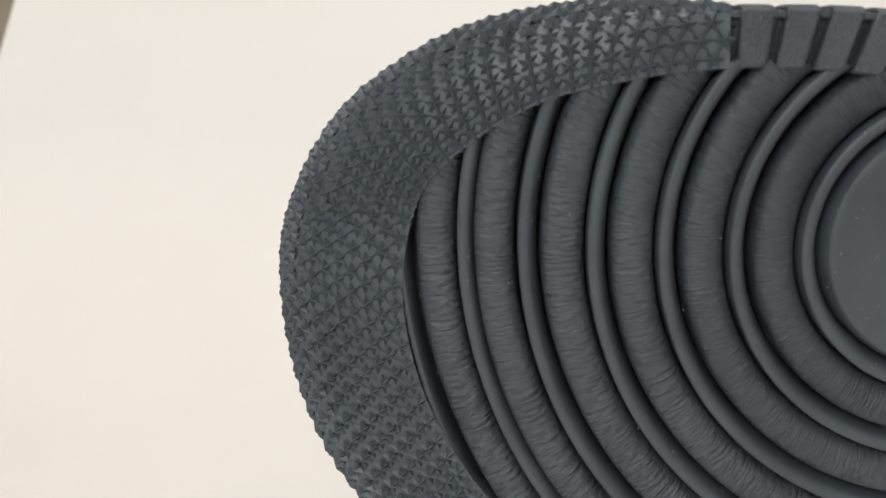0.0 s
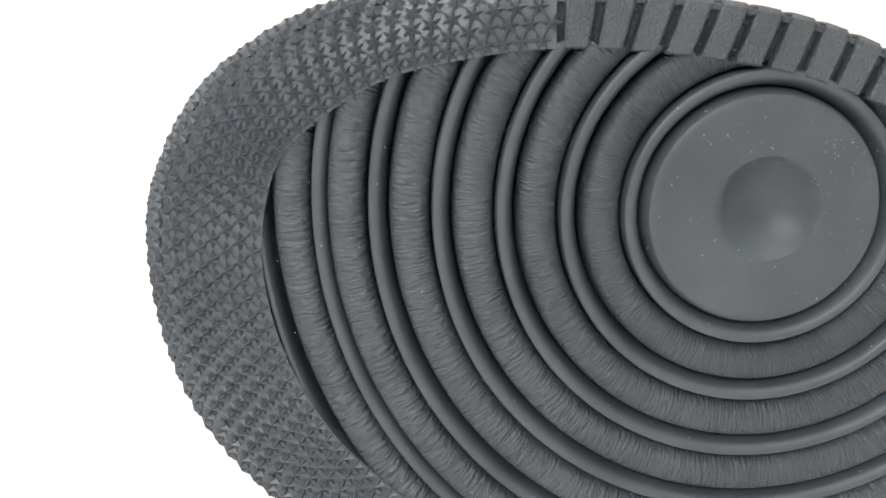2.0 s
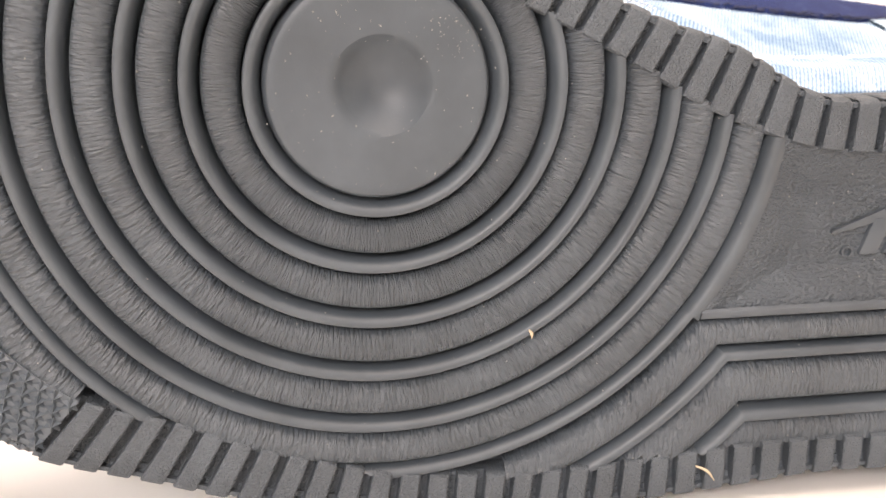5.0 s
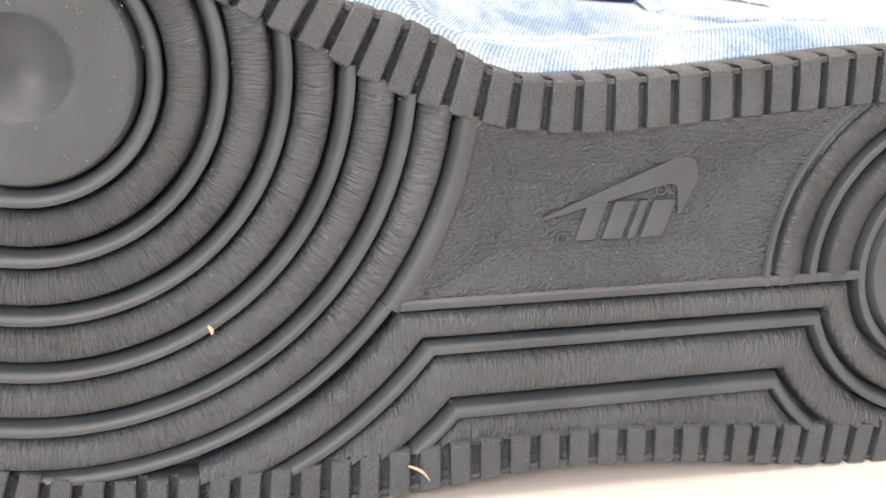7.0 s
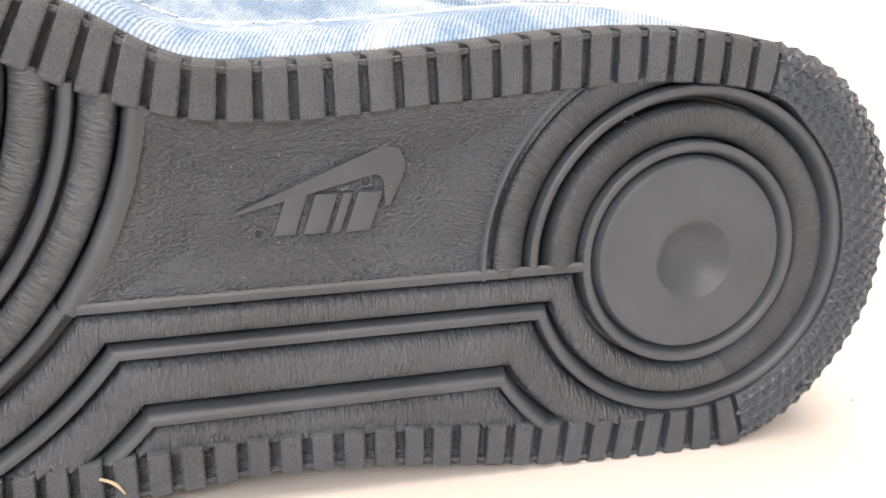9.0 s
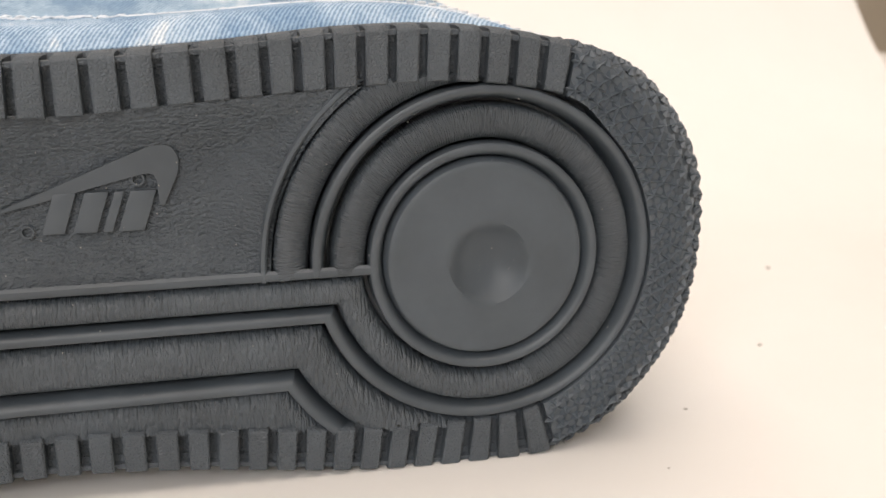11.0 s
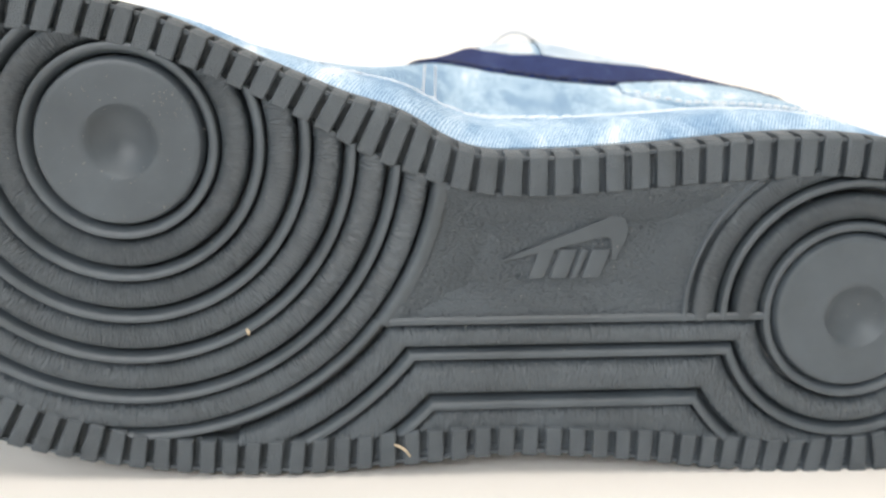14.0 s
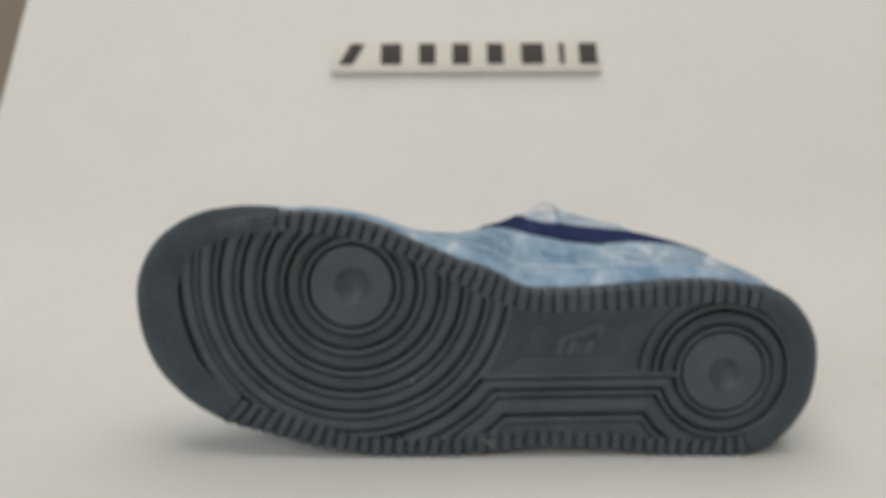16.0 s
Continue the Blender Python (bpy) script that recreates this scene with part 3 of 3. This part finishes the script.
def stud_places(u0, u1, pitch, row):
    """Where the studs stand: rows at even distances along the rim's curved surface."""
    places = []
    us = even_us(u0, u1, pitch, 0.7)
    for k in range(40):
        shift = 0.5 if k % 2 else 0.0
        for a, b in zip(us[:-1], us[1:]):
            u = a + (b - a) * (0.25 + shift)
            if u >= u1 - 0.01:
                continue
            line = np.array([(lambda q, y: (q[0], y, q[1]))(across(u, s, i), y) for s, i, y in stud_profile(u)[1:10]])
            line = sprung(line)
            seg = np.linalg.norm(np.diff(line, axis=0), axis=1)
            run = np.concatenate([[0], np.cumsum(seg)])
            want = 0.0013 + k * row
            if want > run[-1] - 0.0012:
                continue
            i = min(int(np.searchsorted(run, want)) - 1, len(seg) - 1)
            p = line[i] + (line[i + 1] - line[i]) * (want - run[i]) / max(seg[i], 1e-9)
            along = across(u + 0.02, 0.8) - across(u - 0.02, 0.8)
            t = Vector((along[0], 0, along[1])).normalized()
            w = Vector(line[i + 1] - line[i]).normalized()
            n = t.cross(w)
            if n.y > 0 and abs(n.y) > 0.15 or n.dot(Vector((p[0] - 0.05, 0, p[2] + 0.02))) < 0 and abs(n.y) <= 0.15:
                n = -n
            places.append((Vector(p), n.normalized(), w))
    return places


def set_studs(places, mesh, singles):
    verts, faces = [], []
    base = [v.co.copy() for v in mesh.vertices]
    for k, (p, n, w) in enumerate(places):
        x = w.cross(n).normalized()
        m = Matrix((x, n.cross(x).normalized(), n)).transposed().to_4x4()
        m.translation = p
        m = m @ pose(0, 0, 0, 0, 0, random.uniform(-4, 4)) @ Matrix.Diagonal((*(random.uniform(0.97, 1.04),) * 3, 1))
        if k < singles:
            ob = child("stud", mesh, shoe)
            ob.matrix_local = m
        else:
            s = len(verts)
            verts += [m @ v for v in base]
            faces += [tuple(s + i for i in f.vertices) for f in mesh.polygons]
    if verts:
        ob = child("studs", finish("studs", verts, faces, stud_rubber, 0), shoe, "small pointed rubber studs")
        tagged(ob, kind="stuff")


# -- the denim upper --
RISE_X = [-0.095, -0.06, 0.0, 0.03, 0.056, 0.079, 0.10, 0.135, 0.166, 0.19, 0.21]
TOP_Y = [0.030, 0.044, 0.058, 0.072, 0.098, 0.110, 0.113, 0.108, 0.098, 0.082, 0.078]
TOP_Z = [0.0, 0.008, 0.016, 0.019, 0.0190, 0.0240, 0.0260, 0.0180, 0.0080, -0.004, -0.020]


def slice_at(x):
    """The span of the sole's outline across the sole at x."""
    a, b = edge_line, np.roll(edge_line, -1, axis=0)
    hit = (a[:, 0] > x) != (b[:, 0] > x)
    z = a[hit, 1] + (x - a[hit, 0]) / (b[hit, 0] - a[hit, 0]) * (b[hit, 1] - a[hit, 1])
    return float(z.max()), float(z.min())


def low_side(x):
    top, low = slice_at(x)
    swell = 0.0037 * max(0.0, 1 - abs((x - 0.1) / 0.075) ** 3)
    return top - 0.0012 + swell * 1.1, low + 0.0035


def medial(x, y):
    """How far the upper's visible side stands out at the height y over the sole."""
    roll = max(0.0, min(1.0, (y - 0.0122) / 0.0085))
    a = low_side(x)[0] - 0.0042 * (1 - roll) ** 2
    b = float(np.interp(x, RISE_X, TOP_Z))
    t = max(0.0, min(1.15, (y - 0.034) / 0.072))
    return a + (b - a) * t if b < a else a + (b - a) * t ** 1.15


def lateral(x, y):
    a = low_side(x)[1]
    b = float(np.interp(x, RISE_X, TOP_Z)) - 0.060
    t = max(0.0, min(1.0, (y - 0.034) / 0.072))
    return a + max(0.0, b - a) * t


def upper():
    verts, n = [], 47
    xs = np.concatenate([np.linspace(-0.0885, -0.06, 10), np.linspace(-0.055, 0.18, 60), np.linspace(0.184, 0.2005, 10)])
    for x in xs:
        h = float(np.interp(x, RISE_X, TOP_Y))
        for k in range(n):
            a = math.pi * min(max(k - 1, 0), n - 3) / (n - 3)
            c, s = math.cos(a), max(0.0, math.sin(a))
            y = 0.0122 + (h - 0.0122) * s ** 0.55
            lo, hi = lateral(x, y), medial(x, y)
            z = (lo + hi) / 2 + (hi - lo) / 2 * (abs(c) ** 0.55) * (1 if c >= 0 else -1)
            if 0.098 < x < 0.192 and abs(c) < 0.62:
                mouth = min(1, (x - 0.098) / 0.02, (0.192 - x) / 0.012)
                y -= 0.055 * mouth * (1 - (abs(c) / 0.62) ** 3)
            if k in (0, n - 1):
                y, z = 0.0130, z + (-0.011 if k == 0 else 0.011)
            verts.append((x, y, z))
    faces = grid_faces(len(xs), n)
    idx = []
    for f in faces:
        k = np.mean([abs(math.cos(math.pi * (v % n) / (n - 1))) for v in f])
        x = np.mean([verts[v][0] for v in f])
        idx.append(1 if 0.1 < x < 0.19 and k < 0.55 else 0)
    me = finish("upper", sprung(verts), faces, [denim_side, lining], 60, idx)
    bm = bmesh.new()
    bm.from_mesh(me)
    bmesh.ops.recalc_face_normals(bm, faces=bm.faces)
    bm.to_mesh(me)
    bm.free()
    child("upper", me, shoe, "light blue bleached denim upper")


upper()


def overlay(name, xs, low, high, lift, material, label, waves=0.0, n=12):
    """A panel laid on the upper's visible side, between two heights that depend on x."""
    rows = []
    for x in xs:
        a, b = low(x), high(x)
        b += waves * (noise.noise((x * 260, 3.1, 0)) + 0.5 * noise.noise((x * 700, 7.7, 0)))
        ys = [a] + list(np.linspace(a, b, n)) + [b]
        lifts = [-0.0006] + [lift] * n + [-0.0006]
        rows.append([(x, y, medial_face(x, y) + d) for y, d in zip(ys, lifts)])
    return grid(name, rows, material, shoe, label, smooth=50, front=(0, -0.3, 1))


def medial_face(x, y):
    """The visible side with the rounding near the upper's top edge."""
    h = float(np.interp(x, RISE_X, TOP_Y))
    s = min(1.0, max(0.0, (y - 0.0122) / (h - 0.0122))) ** (1 / 0.55)
    c = math.sqrt(max(0.0, 1 - min(1.0, s) ** 2)) ** 0.55
    lo, hi = lateral(x, y), medial(x, y)
    return (lo + hi) / 2 + (hi - lo) / 2 * c


foxing = overlay("foxing_panel", np.linspace(0.012, 0.192, 150), lambda x: 0.0126, lambda x: float(np.interp(x, [0.01, 0.05, 0.07, 0.1, 0.13, 0.16, 0.19], [0.020, 0.036, 0.0375, 0.0345, 0.031, 0.026, 0.024])),
        0.0006, denim_band, "blue denim band with a raw frayed edge", 0.0012)
heel_panel = overlay("heel_panel", np.linspace(0.1185, 0.196, 70), lambda x: float(np.interp(x, [0.118, 0.132, 0.15, 0.2], [0.052, 0.036, 0.032, 0.028])), lambda x: float(np.interp(x, [0.118, 0.15, 0.175, 0.2], [0.058, 0.064, 0.072, 0.076])),
        0.0009, denim_side, "pale denim heel panel with a stitched edge", 0.0003)


def swoop_low(x):
    return float(np.interp(x, [0.056, 0.07, 0.085, 0.10, 0.117, 0.135, 0.155, 0.185], [0.0955, 0.083, 0.070, 0.0615, 0.0585, 0.061, 0.066, 0.0745]))


def swoop_high(x):
    return float(np.interp(x, [0.056, 0.079, 0.0835, 0.092, 0.105, 0.12, 0.14, 0.16, 0.185], [0.0965, 0.106, 0.088, 0.080, 0.077, 0.077, 0.078, 0.079, 0.0775]))


stripe = overlay("side_stripe", np.linspace(0.0562, 0.184, 140), swoop_low, swoop_high, 0.0012, navy_denim, "navy denim curved stripe with frayed edges", 0.0004)


for x0, x1 in ((0.0832, 0.0985), (0.1005, 0.132)):
    overlay("eyelet_panel", np.linspace(x0, x1, 24), lambda x: swoop_high(x) + 0.0012, lambda x: float(np.interp(x, RISE_X, TOP_Y)) - 0.004,
            0.0012, pale_denim, "bleached pale denim panel above the stripe", 0.0003)


def foxing_top(x):
    return float(np.interp(x, [0.01, 0.05, 0.07, 0.1, 0.13, 0.16, 0.19], [0.020, 0.036, 0.0375, 0.0345, 0.031, 0.026, 0.024]))


def frayed_edge(owner, x0, x1, count, height, lift, material, label, size=1.0):
    """Short loose threads along the raw edge of a panel."""
    verts, faces = [], []
    for k in range(count):
        x = x0 + (x1 - x0) * (k + random.random() * 0.6) / count
        y = height(x) + random.uniform(-0.0009, 0.0009) * size
        z = medial_face(x, y) + lift
        a, ln, r = random.uniform(0.2, 1.4), random.uniform(0.0008, 0.0015) * size, 0.00030 * size
        d = Vector((math.cos(a), -math.sin(a) * 0.8, random.uniform(-0.2, 0.3))).normalized()
        side = d.cross(Vector((0, 0, 1))).normalized() * r
        up = d.cross(side).normalized() * r
        c = Vector((x, y, z))
        s = len(verts)
        verts += [c - d * ln, c + d * ln] + [c + side, c + up, c - side, c - up]
        faces += [(s, s + 2 + i, s + 2 + (i + 1) % 4) for i in range(4)] + [(s + 1, s + 2 + (i + 1) % 4, s + 2 + i) for i in range(4)]
    ob = child("frayed_threads", finish("frayed_threads", verts, faces, [material], 60), owner, label)
    tagged(ob, kind="stuff")


frayed_edge(stripe, 0.058, 0.182, 210, swoop_low, 0.0010, thread_navy, "frayed navy threads", 1.2)
frayed_edge(foxing, 0.014, 0.190, 420, foxing_top, 0.0006, thread_pale, "pale frayed denim threads", 1.0)


def stitches():
    bm = bmesh.new()
    box(bm, (0.0005, 0.0016, 0.0005), Matrix(), 0.00015)
    me = from_bm("stitch", bm, thread_white)
    for x0 in (0.0655, 0.0685):
        for k in range(12):
            y = 0.0395 + k * 0.0032
            x = x0 + (y - 0.037) * 0.03
            ob = child("stitch", me, shoe)
            ob.location = (x, y, medial_face(x, y) + 0.0003)
    for k in range(34):
        x = 0.122 + k * 0.0021
        y = float(np.interp(x, [0.118, 0.132, 0.15, 0.2], [0.0535, 0.0375, 0.0335, 0.0295]))
        ob = child("stitch", me, heel_panel)
        ob.matrix_local = Matrix.Translation((x, y, medial_face(x, y) + 0.0012)) @ pose(0, 0, 0, 0, 0, 80)


stitches()


def lace_loop():
    curve = bpy.data.curves.new("lace_loop", "CURVE")
    curve.dimensions = "3D"
    curve.bevel_depth = 0.0011
    sp = curve.splines.new("BEZIER")
    pts = [(0.084, 0.1055, 0.008), (0.0885, 0.107, 0.0165), (0.0955, 0.108, 0.0200), (0.1025, 0.107, 0.0165), (0.107, 0.1055, 0.008)]
    sp.bezier_points.add(len(pts) - 1)
    for b, p in zip(sp.bezier_points, pts):
        b.co, b.handle_left_type, b.handle_right_type = p, "AUTO", "AUTO"
    curve.materials.append(thread_white)
    tmp = bpy.data.objects.new("tmp", curve)
    me = bpy.data.meshes.new_from_object(tmp)
    me.name = "lace"
    bpy.data.objects.remove(tmp)
    child("lace", me, shoe, "thin white lace loop")


lace_loop()

# -- the many small pieces of the rim --
tread_blocks([U_TOE_TOP + 0.03, u_at(0.018, 0, 6), u_at(0.0645, 3, 7), u_at(0.121, 6, 10), U_HEEL_TOP - 0.02], [0, 10, 10, 11], 0.0053, 0.00150)
tread_blocks([U_HEEL_LOW + 0.02, u_at(0.109, 17, 22), u_at(0.054, 19, 25), U_TOE_LOW - 0.02], [13, 10, 0], 0.0052, 0.0017)
STUD = stud_mesh()
set_studs(stud_places(U_TOE_LOW, COUNT, 0.0033, 0.0024), STUD, 190)
set_studs(stud_places(U_HEEL_TOP, U_HEEL_LOW, 0.0032, 0.0024), STUD, 110)


# -- loose bits --
def straw(name, at, length, turn, width, label):
    rows = []
    for k in range(7):
        t = k / 6 - 0.5
        bend = 0.12 * length * math.cos(t * math.pi)
        rows.append([(t * length, -0.0003 + 0.0002 * s, bend + s * width * (1 - abs(t))) for s in (-1, 0, 1)] + [(t * length, 0.0003, bend)])
    p = np.array(rows)
    ob = new(name, finish(name, p.reshape(-1, 3), grid_faces(7, 4, True), straw_mat, 60))
    ob.matrix_world = pose(0, 0, SHOE_H) @ Matrix.Translation(at) @ pose(0, 0, 0, 0, turn, 0)
    tagged(ob, label, "straw")


straw("straw_bit", (0.0258, -0.0006, -0.0423), 0.0016, 70, 0.00034, "tiny pale straw bit stuck to the ridged sole")
straw("straw_stalk", (0.0600, -0.0006, -0.0715), 0.0050, 40, 0.00022, "thin dry straw stalk stuck to the sole edge")


def specks():
    verts, faces = [], []
    for _ in range(1300):
        x, z = random.uniform(-0.085, 0.195), random.uniform(-0.07, 0.025)
        if not inside(x, z):
            continue
        r = random.choice((0.00004, 0.00005, 0.00006, 0.00008, 0.00014))
        random.random()
        y = (0.0004 if math.hypot(x, z) > 0.022 else -0.0001)
        s = len(verts)
        verts += [(x - r, y, z), (x + r, y, z), (x, y, z + r * 1.4), (x, y, z - r), (x, y - r, z)]
        faces += [(s, s + 2, s + 4), (s + 2, s + 1, s + 4), (s + 1, s + 3, s + 4), (s + 3, s, s + 4)]
    for _ in range(150):
        # lint and dust on the smooth middle disc, thicker towards one side
        if random.random() < 0.45:
            x, z = random.gauss(0.0125, 0.003), random.gauss(0.0085, 0.003)
        else:
            q, e = random.uniform(0, 6.283), 0.0195 * math.sqrt(random.random())
            x, z = e * math.cos(q), e * math.sin(q)
        if not 0.006 < math.hypot(x, z) < 0.0195:
            continue
        r, q = random.choice((0.00004, 0.00005, 0.00006, 0.0001)), random.uniform(0, 3.14)
        k = random.choice((1, 1, 1.6, 3.5))
        c, d = math.cos(q), math.sin(q)
        y = -0.0001
        s = len(verts)
        verts += [(x - r * k * c, y, z - r * k * d), (x + r * k * c, y, z + r * k * d), (x - r * d, y, z + r * c), (x + r * d, y, z - r * c), (x, y - r, z)]
        faces += [(s, s + 2, s + 4), (s + 2, s + 1, s + 4), (s + 1, s + 3, s + 4), (s + 3, s, s + 4)]
    ob = new("dust_specks", finish("dust_specks", verts, faces, dust_mat, 0))
    ob.matrix_world = pose(0, 0, SHOE_H)
    tagged(ob, "pale dust specks on the rubber sole", "dust", kind="stuff")


specks()


def board_specks():
    """Tiny grey grains on the white board beside the shoe."""
    places = ((0.2772, 0.0989, 0.0012), (0.2429, 0.0421, 0.0008), (0.2095, 0.0125, 0.0006), (0.1955, -0.0101, 0.0004), (0.0713, -0.0234, 0.0006), (0.33, 0.06, 0.0005), (0.26, -0.03, 0.0004), (-0.13, 0.02, 0.0004))
    for x, y, r in places:
        bm = bmesh.new()
        bmesh.ops.create_icosphere(bm, subdivisions=1, radius=1, matrix=Matrix.Diagonal((r, r * 0.6, r * 0.3, 1)))
        ob = new("grain", from_bm("grain", bm, grey_speck))
        ob.matrix_world = pose(x, y, r * 0.28, 0, 0, random.uniform(0, 180))
        tagged(ob, "tiny grey grain lying on the white board", "grain", "grains on the board")


board_specks()
